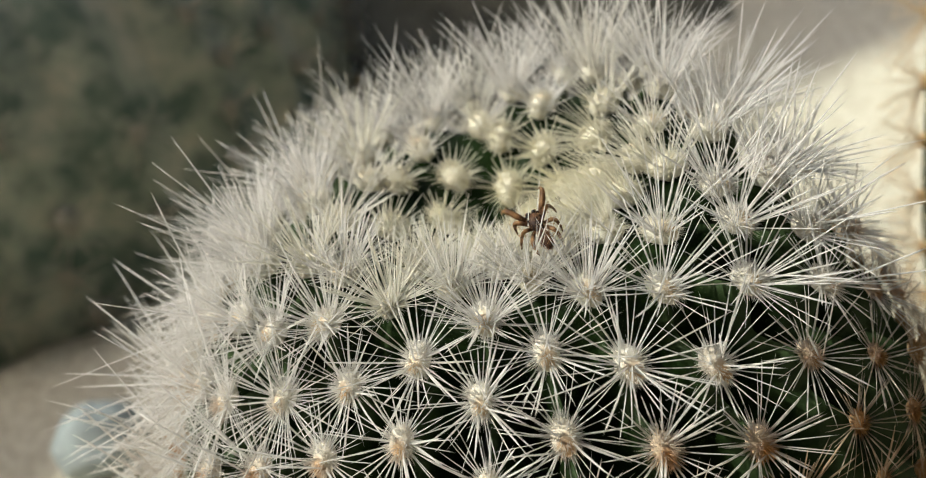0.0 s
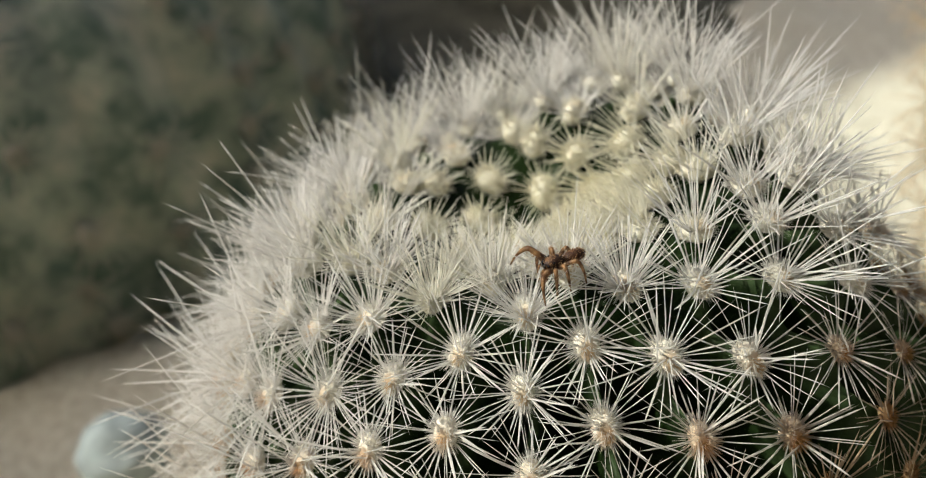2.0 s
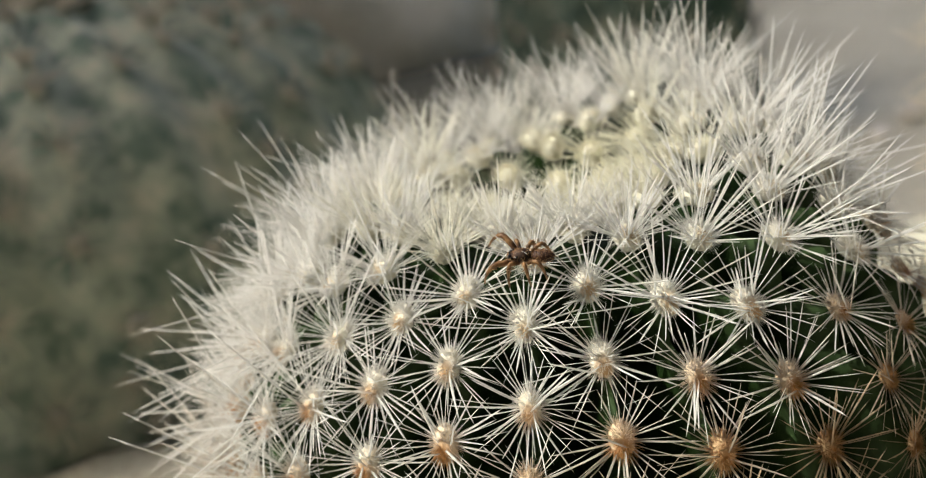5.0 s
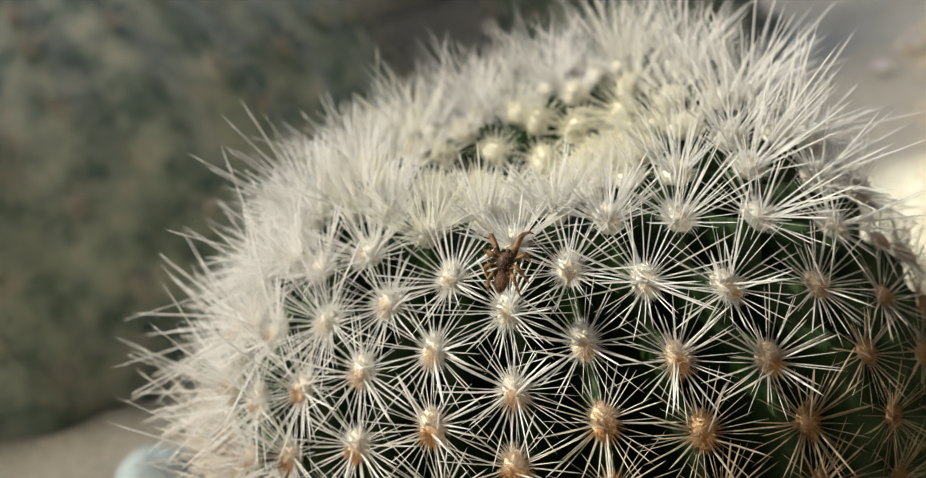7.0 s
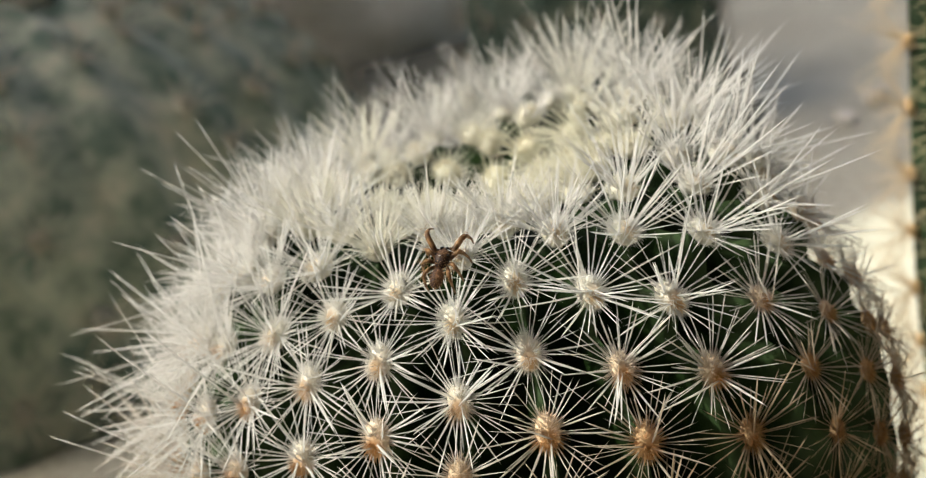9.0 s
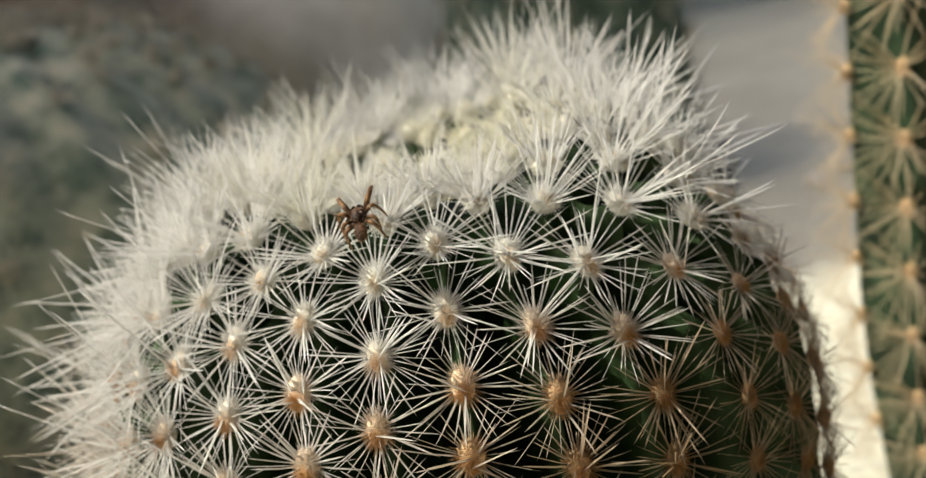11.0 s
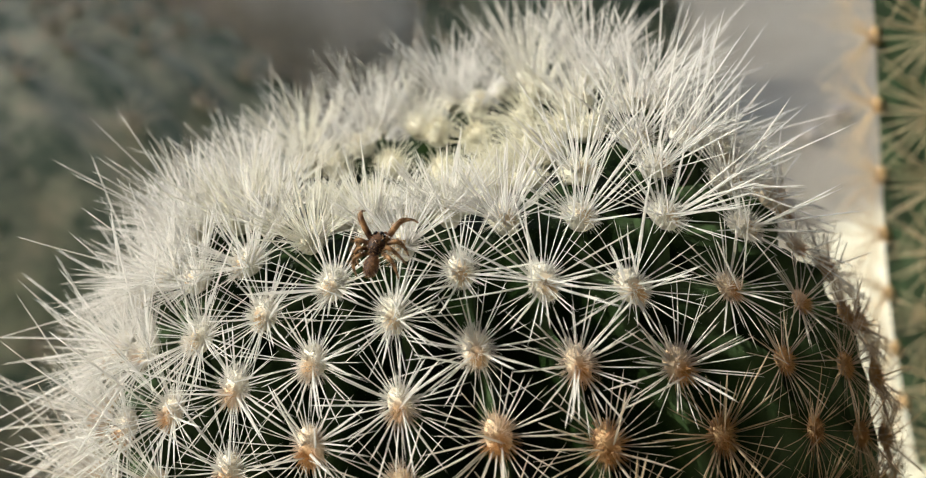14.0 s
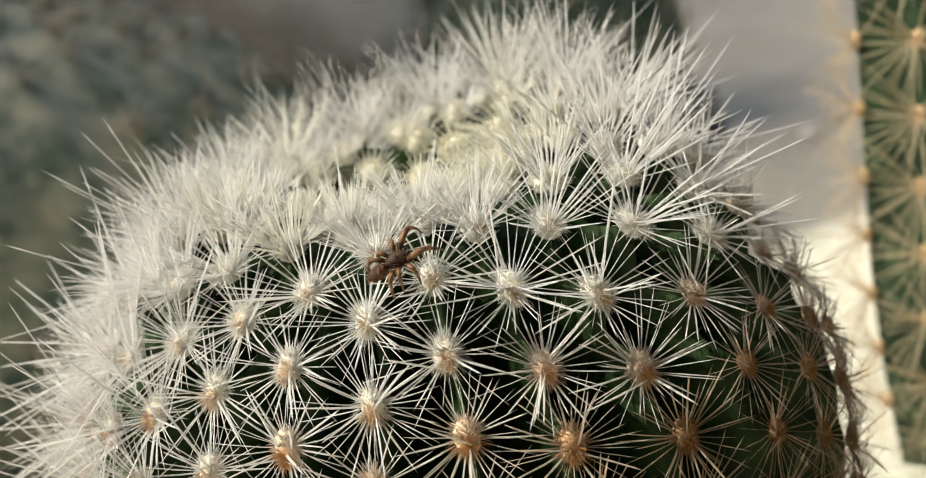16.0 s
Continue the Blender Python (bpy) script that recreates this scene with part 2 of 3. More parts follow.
def crest(a):
    """Radius, height and outward normal (r, z) of the ribs' crest line at the arc length a past the rim, in cm."""
    s = np.clip(np.asarray(a, float) + RIM, 0, ARC[-1])
    r, z = np.interp(s, ARC, LINE[:, 0]), np.interp(s, ARC, LINE[:, 1])
    e = 0.05
    dr = np.interp(s + e, ARC, LINE[:, 0]) - np.interp(s - e, ARC, LINE[:, 0])
    dz = np.interp(s + e, ARC, LINE[:, 1]) - np.interp(s - e, ARC, LINE[:, 1])
    n = np.hypot(dr, dz)
    return r, z, -dz / n, dr / n


START = {-6: 0.42, -5: 0.08, -4: 0.62, -3: 0.38, -2: 0.11, -1: -0.1, 0: 0.21, 1: -0.1, 2: 0.14, 3: 0.36, 4: 0.04, 5: 0.36}


def areole_start(k):
    """Arc length past the rim of a rib's first areole; neighbouring ribs alternate."""
    k = (k + RIBS // 2) % RIBS - RIBS // 2
    return START.get(k, 0.16 if k % 2 == 0 else -0.13)


STEP = 0.62


def lift_back(x, y, z):
    """The hollow's rim stands higher at the far side, most of all away from the sun."""
    return z + np.maximum(y + 1.6, 0) * (0.12 + 0.08 * np.clip(x, -0.4, 1.8)) * np.clip((z - 7.6) / 1.0, 0, 1)


def deepen(y):
    """The far half of the body is deeper than the near half."""
    return y + 0.32 * np.maximum(y, 0)


def bulge(x):
    """The body swells a little more on the side away from the sun."""
    return x + 0.1 * np.maximum(x - 2.0, 0)


def rib_turn(k):
    """Direction of a rib; the ribs on the shaded shoulder stand a little wider apart."""
    k = (k + RIBS // 2) % RIBS - RIBS // 2
    return TURN0 + (k + 0.36 * max(0.0, min(1.0, (k - 2) / 2.0, (9 - k) / 4.0))) * 2 * math.pi / RIBS


HEART_AT = (0.42, 0.02)                                              # middle of the woolly crown


def cactus_areoles():
    """Places of the areoles: arc length past the rim, turn, and a tone of age with shade painted in away from the sun.
    """
    rows = []
    for k in range(RIBS):
        a = areole_start(k) - STEP
        while a < 7.4:
            if a > -0.2:
                turn = rib_turn(k) + rng.normal(0, 0.012)
                # last term browns the side away from the sun: own tan plus painted shade
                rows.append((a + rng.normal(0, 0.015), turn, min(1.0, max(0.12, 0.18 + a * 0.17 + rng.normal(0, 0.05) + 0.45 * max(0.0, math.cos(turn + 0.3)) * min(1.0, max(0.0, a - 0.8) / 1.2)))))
            a += STEP * (1 - 0.05 * max(0.0, min(3.0, a - 1.5)))
    for n in range(3, 40):
        d, turn = 0.2 * math.sqrt(n), n * math.pi * (3 - math.sqrt(5))
        x, y = (HEART_AT[0] / WIDE) * (1 - d) + d * math.cos(turn), HEART_AT[1] * (1 - d) + d * math.sin(turn)
        a = np.interp(math.hypot(x, y), LINE[:200, 0], ARC[:200]) - RIM
        if a < -0.27:
            rows.append((a, math.atan2(y, x), min(0.15, 0.02 + 0.12 * d ** 2)))
    return rows


def body_mesh():
    na, nt = 230, RIBS * 16
    a = np.concatenate([np.linspace(ARC[0] - RIM, 3.9, 190, endpoint=False), np.linspace(3.9, ARC[-1] - RIM, na - 190)])
    lap = np.arange(nt) / 16
    t = np.interp(lap, np.arange(RIBS + 1), np.unwrap([rib_turn(k) for k in range(RIBS + 1)]))
    r, z, nr, nz = crest(a)
    k = np.round(lap)
    off = np.abs(lap - k) * 2                                         # 0 on the crest, 1 in the furrow
    furrow = 0.1 + 0.8 * np.clip((a - 0.2) / 0.8, 0, 1)
    furrow *= np.clip((r - 0.9) / 0.5, 0, 1)
    start = np.array([areole_start(int(i) % RIBS) for i in k])
    phase = (a[:, None] - start[None, :]) / STEP
    notch = 0.5 - 0.5 * np.cos(2 * math.pi * phase)                   # 0 at an areole, 1 between two
    shape = off[None, :] ** 0.65
    depth = furrow[:, None] * shape + 0.19 * (np.clip((r - 1.0) / 0.7, 0, 1) * np.clip((2.4 - a) / 1.2, 0.1, 1))[:, None] * notch * (1 - off[None, :]) ** 0.7
    # low warts round the young areoles in the hollow
    depth += 0.1 * np.clip(1.2 - r, 0, 1)[:, None] * (0.5 + 0.5 * np.sin(13 * t)[None, :] * np.sin(9 * a)[:, None])
    rr = np.maximum(r[:, None] - depth * nr[:, None], 0.0)
    zz = z[:, None] - depth * nz[:, None]
    x, y = bulge(WIDE * rr * np.cos(t)), deepen(rr * np.sin(t))
    verts = np.stack([x, y, lift_back(x, y, zz)], -1).reshape(-1, 3) * CM
    i, j = np.meshgrid(np.arange(na - 1), np.arange(nt), indexing="ij")
    j2 = (j + 1) % nt
    faces = np.stack([i * nt + j, (i + 1) * nt + j, (i + 1) * nt + j2, i * nt + j2], -1).reshape(-1, 4)
    # weight of the light painted along the crests
    lit_ridge = np.clip(1 - 5.0 * off, 0, 1)[None, :] * np.clip((a + 0.1) / 0.6, 0, 1)[:, None]
    return mesh_of("cactus_body", verts, faces.tolist(), lit_ridge=lit_ridge.reshape(-1))


def areole_frame(a, turn):
    r, z, nr, nz = (float(v) for v in crest(a))
    c, s = math.cos(turn), math.sin(turn)
    n = np.array([nr * c / WIDE, nr * s, nz])
    n /= np.linalg.norm(n)
    up = np.array([-nz * c * WIDE, -nz * s, nr])                       # along the rib, toward the hollow
    up /= np.linalg.norm(up)
    side = np.cross(up, n)
    x, y = bulge(WIDE * r * c), deepen(r * s)
    return np.array([x, y, lift_back(x, y, z)]), n, up, side


def ease(v, lo, hi):
    """0 below lo, 1 above hi, smooth between."""
    u = min(1.0, max(0.0, (v - lo) / (hi - lo)))
    return u * u * (3 - 2 * u)


def fan(n, up, side, th, lift):
    """Directions round the normal: th from the rib's inward line, lift above the skin."""
    return np.cos(lift)[:, None] * (np.cos(th)[:, None] * up + np.sin(th)[:, None] * side) + np.sin(lift)[:, None] * n


def areole_spines(a, turn, age_tone):
    """Feet, directions, lengths, radii and bends of one areole's radial and central spines, in cm."""
    p, n, up, side = areole_frame(a, turn)
    inside = a < -0.2
    flank = ease(a, 0.05, 1.15)                                        # 0 at the rim, 1 on the flank
    shade = ease(p[0], 1.8, 3.0) * ease(-p[2], -8.5, -7.6)             # finer away from the sun; browner there by the painted tone
    sunny = ease(-p[0], 1.2, 2.7) * (1 - 0.4 * ease(p[1], -0.3, 0.9))
    rear = ease(p[1], 0.5, 1.7) * (a > 0)
    right = ease(p[0], 0.6, 1.1) * ease(-p[1], -1.9, -0.9)
    shoulder = right * (1 - ease(a, 0.6, 1.3)) * ease(a, -0.05, 0.4)
    comb = (1 - ease(a, 0.1, 0.55)) * ease(-p[1], 0.0, 0.7) * (1 - right)           # the dense brush along the hollow's near edge
    inner = (1 - ease(a, -0.08, 0.3)) * ease(p[1], -0.2, 0.5) * (1 - 0.55 * ease(p[0], 0.2, 0.9)) * (not inside)     # the hollow's far wall, short-spined
    haze = max(rear * (1 - 0.6 * right), sunny * (1 - 0.6 * ease(a, 0.9, 1.8))) * (1 - inner)                # fine, close fur
    # radial spines
    m = int(rng.integers(30, 37) + 8 * (1 - flank) * (1 - right) + 80 * comb + 30 * sunny * (1 - 0.6 * ease(a, 0.9, 1.8)) + 12 * rear + 2 * shade + 40 * haze + 16 * rear * right) if not inside else int(40 + 60 * comb + 30 * ease(p[0], 0.1, 0.7))
    th = (np.arange(m) + rng.uniform(-0.45, 0.45, m)) * 2 * math.pi / m
    low, high = 4 + 26 * (1 - flank) + 12 * sunny + 8 * rear - 12 * comb, 24 + 34 * (1 - flank) + 24 * sunny + 16 * rear + 18 * comb
    if inside:
        low, high = 20, 70
    lift = np.radians(np.clip(rng.uniform(low, high, m), 2, 82))
    d = fan(n, up, side, th, lift)
    d += up * (0.14 * comb + (0.25 + 0.45 * ease(p[0], 0.1, 0.7)) * inside)
    d[:, 2] += 0.2 * right * (1 - shade)
    ln = 0.45 + 0.1 * np.abs(np.sin(th)) - 0.06 * np.maximum(0, np.cos(th)) * flank + rng.normal(0, 0.075, m)
    ln *= 1 + 0.25 * (1 - flank) + 0.35 * shoulder + 0.46 * rear + 0.5 * sunny - 0.06 * shade - 0.15 * comb
    ln *= 1 - 0.3 * inner
    if inside:
        ln = rng.uniform(0.26, 0.4, m) * (0.75 + 0.25 * min(1.0, age_tone * 8)) * (1 + 0.3 * comb + 0.45 * ease(p[0], 0.1, 0.7))
    rad = np.where(rng.random(m) < 0.25, rng.uniform(0.0085, 0.0115, m), rng.uniform(0.0042, 0.0072, m))
    rad *= (1 - 0.36 * shade) * (1 - 0.22 * comb) * (1 - 0.12 * sunny) * (1 - 0.3 * haze) * (1 - 0.3 * inner)
    if inside:
        rad = rng.uniform(0.0036, 0.0058, m)
    foot = p + 0.085 * (np.cos(th)[:, None] * up * 1.2 + np.sin(th)[:, None] * side) * rng.uniform(0.35, 1.0, m)[:, None] + n * 0.07
    bend = (up * 0.03 - n * 0.05 * flank) + rng.normal(0, 0.022, (m, 3))
    radial = (foot, d, np.maximum(ln, 0.16), rad, bend)
    # central spines
    m = int(rng.integers(3, 6) + 5 * sunny + 5 * rear + 2 * comb + 4 * shoulder - 3 * inner) if not inside else 2
    th = rng.uniform(0, 2 * math.pi, m)
    lift = np.radians(rng.uniform(12, 50, m) + 26 * (1 - flank) + 8 * sunny)
    d = fan(n, up, side, th, np.clip(lift, 0.1, 1.5)) + shoulder * (0.35 * n + np.array([0.3, 0, 0.15]))
    ln = rng.uniform(0.45, 0.8, m) * (1 - 0.25 * shade) * (1 + 0.15 * (1 - flank) + 0.85 * sunny + 0.6 * rear * (1 - shoulder) + 0.6 * shoulder) * (0.45 if inside else 1 - 0.35 * inner)
    foot = p + 0.03 * rng.normal(0, 1, (m, 3)) + n * 0.08 - up * 0.03
    rad = rng.uniform(0.0085, 0.0135, m) * (1 - 0.4 * shade) * (0.75 + 0.25 * flank) * (1 - 0.25 * haze) * (0.5 if inside else 1 - 0.4 * inner)
    central = (foot, d, ln, rad, rng.normal(0, 0.03, (m, 3)))
    return radial, central


BALL_V, BALL_F = ball(12, 8)
HEART = np.clip(0.8 * BALL_V[:, 2] - 0.6 * BALL_V[:, 1], 0, 1)        # 1 below the middle of an areole, where the spines spring


def wool_shape(a, turn, age_tone, size=1.0):
    """A tufted, uneven cushion of wool, in cm."""
    p, n, up, side = areole_frame(a, turn)
    jit = 1 + rng.normal(0, 0.07, len(BALL_V))
    s = size * (0.84 + 0.16 * rng.random())
    v = BALL_V * jit[:, None] * np.array([0.094, 0.142, 0.095 - 0.028 * ease(a, 0.4, 1.4)]) * s
    return p + n * 0.06 + v[:, :1] * side + v[:, 1:2] * up + v[:, 2:] * n


def fuzz(a, turn, age_tone, size, count=380):
    """Short hairs that stand out all round from the wool, like a small brush."""
    p, n, up, side = areole_frame(a, turn)
    th = rng.uniform(0, 2 * math.pi, count)
    rise = rng.uniform(-0.2, 1.3, count)
    flat = np.cos(th)[:, None] * up * 1.4 + np.sin(th)[:, None] * side
    d = np.cos(rise)[:, None] * flat + np.sin(rise)[:, None] * n
    foot = p + n * 0.06 + flat * (np.cos(rise) * rng.uniform(0.075, 0.1, count) * size)[:, None] + n * ((0.09 - 0.028 * ease(a, 0.4, 1.4)) * size * np.sin(rise))[:, None]
    tone = (age_tone if a < 0.1 else max(0.33, age_tone ** 1.5)) + ease(a, 0.6, 2.2) * (0.08 - 0.4 * np.minimum(0.2, np.cos(th)))
    return (foot, d, rng.uniform(0.025, 0.075, count) * size, rng.uniform(0.0022, 0.0036, count), rng.normal(0, 0.22, (count, 3))), np.clip(tone, 0, 1)


def crown_point(u, v):
    """A place on the crown's mat of wool and its normal, u and v from -1 to 1, in cm."""
    x, y = HEART_AT[0] + 0.52 * u, HEART_AT[1] + 0.42 * v
    z = float(np.interp(math.hypot(x / WIDE, y / (1.32 if y > 0 else 1)), LINE[:200, 0], LINE[:200, 1]))
    return np.array([x, y, lift_back(x, y, z) + 0.12 * (1 - u * u - v * v) - 0.02])


def crown_mesh():
    verts, faces = [crown_point(0, 0)], []
    for i in range(1, 15):
        for k in range(40):
            b = 2 * math.pi * k / 40
            f = i / 14 * (1 + 0.12 * math.sin(3 * b + 1) + 0.06 * math.sin(7 * b))
            verts.append(crown_point(f * math.cos(b), f * math.sin(b)) + np.array([0, 0, 0.02 * rng.normal()]))
            k2 = (k + 1) % 40
            o = 1 + (i - 2) * 40
            faces.append((o + k, o + 40 + k, o + 40 + k2, o + k2) if i > 1 else (0, 1 + k, 1 + k2))
    return mesh_of("crown_wool", np.array(verts) * CM, faces, True, age_tone=np.full(len(verts), 0.05), heart=np.zeros(len(verts)))


def crown_hair(count=5200):
    """Fine hairs over the crown, leaning toward its middle."""
    d, th = np.sqrt(rng.random(count)) * 1.05, rng.uniform(0, 2 * math.pi, count)
    foot = np.array([crown_point(a * math.cos(b), a * math.sin(b)) for a, b in zip(d, th)])
    way = np.stack([-0.55 * d * np.cos(th), -0.55 * d * np.sin(th), np.ones(count)], 1) + rng.normal(0, 0.3, (count, 3))
    return foot, way, rng.uniform(0.1, 0.3, count) * (0.6 + 0.5 * d), rng.uniform(0.003, 0.005, count), rng.normal(0, 0.1, (count, 3))


def join(sets):
    return [np.concatenate([s[i] for s in sets]) for i in range(5)]


def put_spines(name, sets, age_tone, material, parent, label="", **shape):
    foot, way, ln, rad, bend = join(sets)
    return part(name, spines_mesh(name, foot * CM, way, ln * CM, rad * CM, age_tone, bend, **shape), material, parent, label)


def white_cactus():
    root = tagged(empty("globe_cactus"), "round green cactus densely covered with white starry spines", "cactus")
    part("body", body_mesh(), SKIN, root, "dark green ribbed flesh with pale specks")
    rows = cactus_areoles()
    near = sorted(rows, key=lambda w: areole_frame(w[0], w[1])[0] @ np.array([0.05, -0.35, 1.2]), reverse=True)
    picked, rest = near[:300], near[300:]
    for i, (a, turn, age_tone) in enumerate(picked):
        p = areole_frame(a, turn)[0]
        size = 1.3 if a < -0.2 else 1.2 - 0.5 * min(1.0, max(0.0, (p[0] - 1.6) / 1.2)) * (p[2] < 8)
        areole = part("areole", mesh_of("areole", wool_shape(a, turn, age_tone, size) * CM, BALL_F, True, age_tone=np.full(len(BALL_V), age_tone), heart=HEART), WOOL, root)
        radial, central = areole_spines(a, turn, age_tone)
        hair, tone = fuzz(a, turn, age_tone, size)
        tagged(put_spines("wool_fuzz", [hair], tone, FUZZ, areole, rings=((0.0, 1.0), (0.6, 0.8))), kind="stuff")
        tagged(put_spines("radial_spine_star", [radial], age_tone, SPINE, areole), kind="stuff")
        if i < 52:
            for k in range(len(central[0])):
                put_spines("central_spine", [[c[k:k + 1] for c in central]], age_tone, SPINE, areole)
        else:
            tagged(put_spines("central_spine_tuft", [central], age_tone, SPINE, areole), kind="stuff")
    bud = hide_material("dry_brown", (0.02, 0.01, 0.005), (0.07, 0.035, 0.015), (0.2, 0.11, 0.05), 2500.0)
    v = BALL_V * (1 + rng.normal(0, 0.18, len(BALL_V)))[:, None] * np.array([0.035, 0.03, 0.05]) + np.array([0.47, -0.14, 8.76])
    part("withered_bud", mesh_of("withered_bud", v * CM, BALL_F), bud, root, "tiny dry brown bud")
    crown = part("crown_wool", crown_mesh(), WOOL, root, "cream yellow wool in the sunken crown")
    tagged(put_spines("crown_hair", [crown_hair()], 0.04, FUZZ, crown, rings=((0.0, 1.0), (0.6, 0.8))), kind="stuff")
    foot, way, _, rad, bend = crown_hair(90)
    tagged(put_spines("crown_bristle", [(foot + way * 0.1, way, rng.uniform(0.05, 0.12, 90), rad, bend)], 0.0, bud, crown), kind="stuff")
    wool, faces, ages, sets, sage = [], [], [], [], []
    for a, turn, age_tone in rest:
        o = sum(len(w) for w in wool)
        wool.append(wool_shape(a, turn, age_tone))
        faces += [tuple(i + o for i in f) for f in BALL_F]
        ages.append(np.full(len(BALL_V), age_tone))
        for s in areole_spines(a, turn, age_tone):
            sets.append(s)
            sage.append(np.full(len(s[0]), age_tone))
    if rest:
        far = part("far_areole_cover", mesh_of("far_areole_cover", np.concatenate(wool) * CM, faces, True, age_tone=np.concatenate(ages), heart=np.tile(HEART, len(rest))), WOOL, root)
        tagged(far, kind="stuff")
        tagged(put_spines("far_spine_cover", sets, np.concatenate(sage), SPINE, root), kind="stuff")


white_cactus()


# ---- other cacti ----
def plain_cactus(name, label, place, profile, ribs, turn0, depth, step, skin, spine, wool, per, reach, thick, size, age_tone, apart=None, sharp=1.2, ragged=0.0):
    """A ribbed cactus in cm round its own axis, with areoles along its ribs."""
    root = tagged(empty(name), label, "cactus", "barrel cacti in the shade" if name == "barrel_cactus" else "")
    root.matrix_basis = pose(place[0] * CM, place[1] * CM, place[2] * CM)
    arc, line = curve_through(profile, 160)
    nt = ribs * 10
    t = turn0 + np.arange(nt) * 2 * math.pi / nt
    off = np.abs(((t - turn0) * ribs / (2 * math.pi) + 0.5) % 1 - 0.5) * 2
    r, z = line[:, 0], line[:, 1]
    dr, dz = np.gradient(r), np.gradient(z)
    ln = np.hypot(dr, dz)
    nr, nz = -dz / ln, dr / ln
    d = depth * np.clip(r / (r.max() * 0.6), 0, 1)[:, None] * (off ** sharp)[None, :]
    rr = np.maximum(r[:, None] - d * nr[:, None], 0)
    zz = z[:, None] - d * nz[:, None]
    verts = np.stack([rr * np.cos(t), rr * np.sin(t), zz], -1).reshape(-1, 3) * CM
    i, j = np.meshgrid(np.arange(len(arc) - 1), np.arange(nt), indexing="ij")
    j2 = (j + 1) % nt
    faces = np.stack([i * nt + j, (i + 1) * nt + j, (i + 1) * nt + j2, i * nt + j2], -1).reshape(-1, 4)
    part("body", mesh_of("body", verts, faces.tolist()), skin, root)
    full = size
    for k in range(ribs):
        turn = turn0 + k * 2 * math.pi / ribs
        s = step * (0.5 + 0.5 * (k % 2) + 0.25 * rng.random())
        while s < arc[-1] - step * 0.4:
            if rng.random() < 0.5 * ragged:
                s += step * rng.uniform(0.6, 1.1)
                continue
            size = full * (1 - ragged * rng.uniform(0.0, 0.75)) * (1 + 0.9 * (ragged > 0) * ease(s, arc[-1] * 0.5, arc[-1] * 0.2))
            turn = turn0 + (k + ragged * rng.normal(0, 0.16)) * 2 * math.pi / ribs
            R, Z = np.interp(s, arc, r), np.interp(s, arc, z)
            NR, NZ = np.interp(s, arc, nr), np.interp(s, arc, nz)
            c, q = math.cos(turn), math.sin(turn)
            n, up = np.array([NR * c, NR * q, NZ]), np.array([-NZ * c, -NZ * q, NR])
            side, p = np.cross(up, n), np.array([R * c, R * q, Z])
            v = BALL_V * (1 + rng.normal(0, 0.08, len(BALL_V)))[:, None] * np.array([0.8, 1.0, 0.6]) * size
            w = p + v[:, :1] * side + v[:, 1:2] * up + v[:, 2:] * n
            areole = part("areole", mesh_of("areole", w * CM, BALL_F, True, age_tone=np.full(len(BALL_V), age_tone), heart=HEART), wool, root)
            th = (np.arange(per) + rng.uniform(-0.4, 0.4, per)) * 2 * math.pi / per
            lift = np.radians(rng.uniform(12, 45, per))
            lift[:2] += 0.5
            way = np.cos(lift)[:, None] * (np.cos(th)[:, None] * up + np.sin(th)[:, None] * side) + np.sin(lift)[:, None] * n
            foot = np.repeat((p + n * size * 0.3)[None], per, 0)
            rows = (foot, way, rng.uniform(0.6, 1.0, per) * reach, rng.uniform(0.7, 1.1, per) * thick, rng.normal(0, 0.05, (per, 3)))
            if apart and apart(k, p[2]):
                for i2 in range(per):
                    put_spines("spine", [[c2[i2:i2 + 1] for c2 in rows]], age_tone, spine, areole)
            else:
                tagged(put_spines("spine_star", [rows], age_tone, spine, areole), kind="stuff")
            s += step * rng.uniform(0.93, 1.07)
    return root


TAN_SPINE = spine_material("golden_spine", (0.88, 0.77, 0.6), (0.86, 0.74, 0.56), (0.76, 0.6, 0.4), (0.66, 0.44, 0.24))
TAN_WOOL = wool_material("tan_wool", (0.62, 0.46, 0.28), (0.58, 0.41, 0.23), (0.46, 0.3, 0.15))
COLUMN_SKIN = skin_material("column_skin", (0.012, 0.024, 0.012), (0.022, 0.043, 0.02), (0.055, 0.085, 0.045), (0.14, 0.18, 0.11))
COLUMN = [(0.0, 17.0), (0.9, 16.7), (1.5, 15.6), (1.85, 13.6), (1.98, 10.5), (1.98, 6.0), (1.94, 4.0), (1.8, 2.4), (1.6, 0.9)]
plain_cactus("column_cactus", "tall green columnar cactus with tan areoles and golden spines", (7.9, 6.5, 0), COLUMN, 7, radians(166), 1.15, 1.02,
             COLUMN_SKIN, TAN_SPINE, TAN_WOOL, 24, 1.25, 0.011, 0.14, 0.4, lambda k, z: k in (0, 1, 2) and 1.5 < z < 9.8, 0.65)

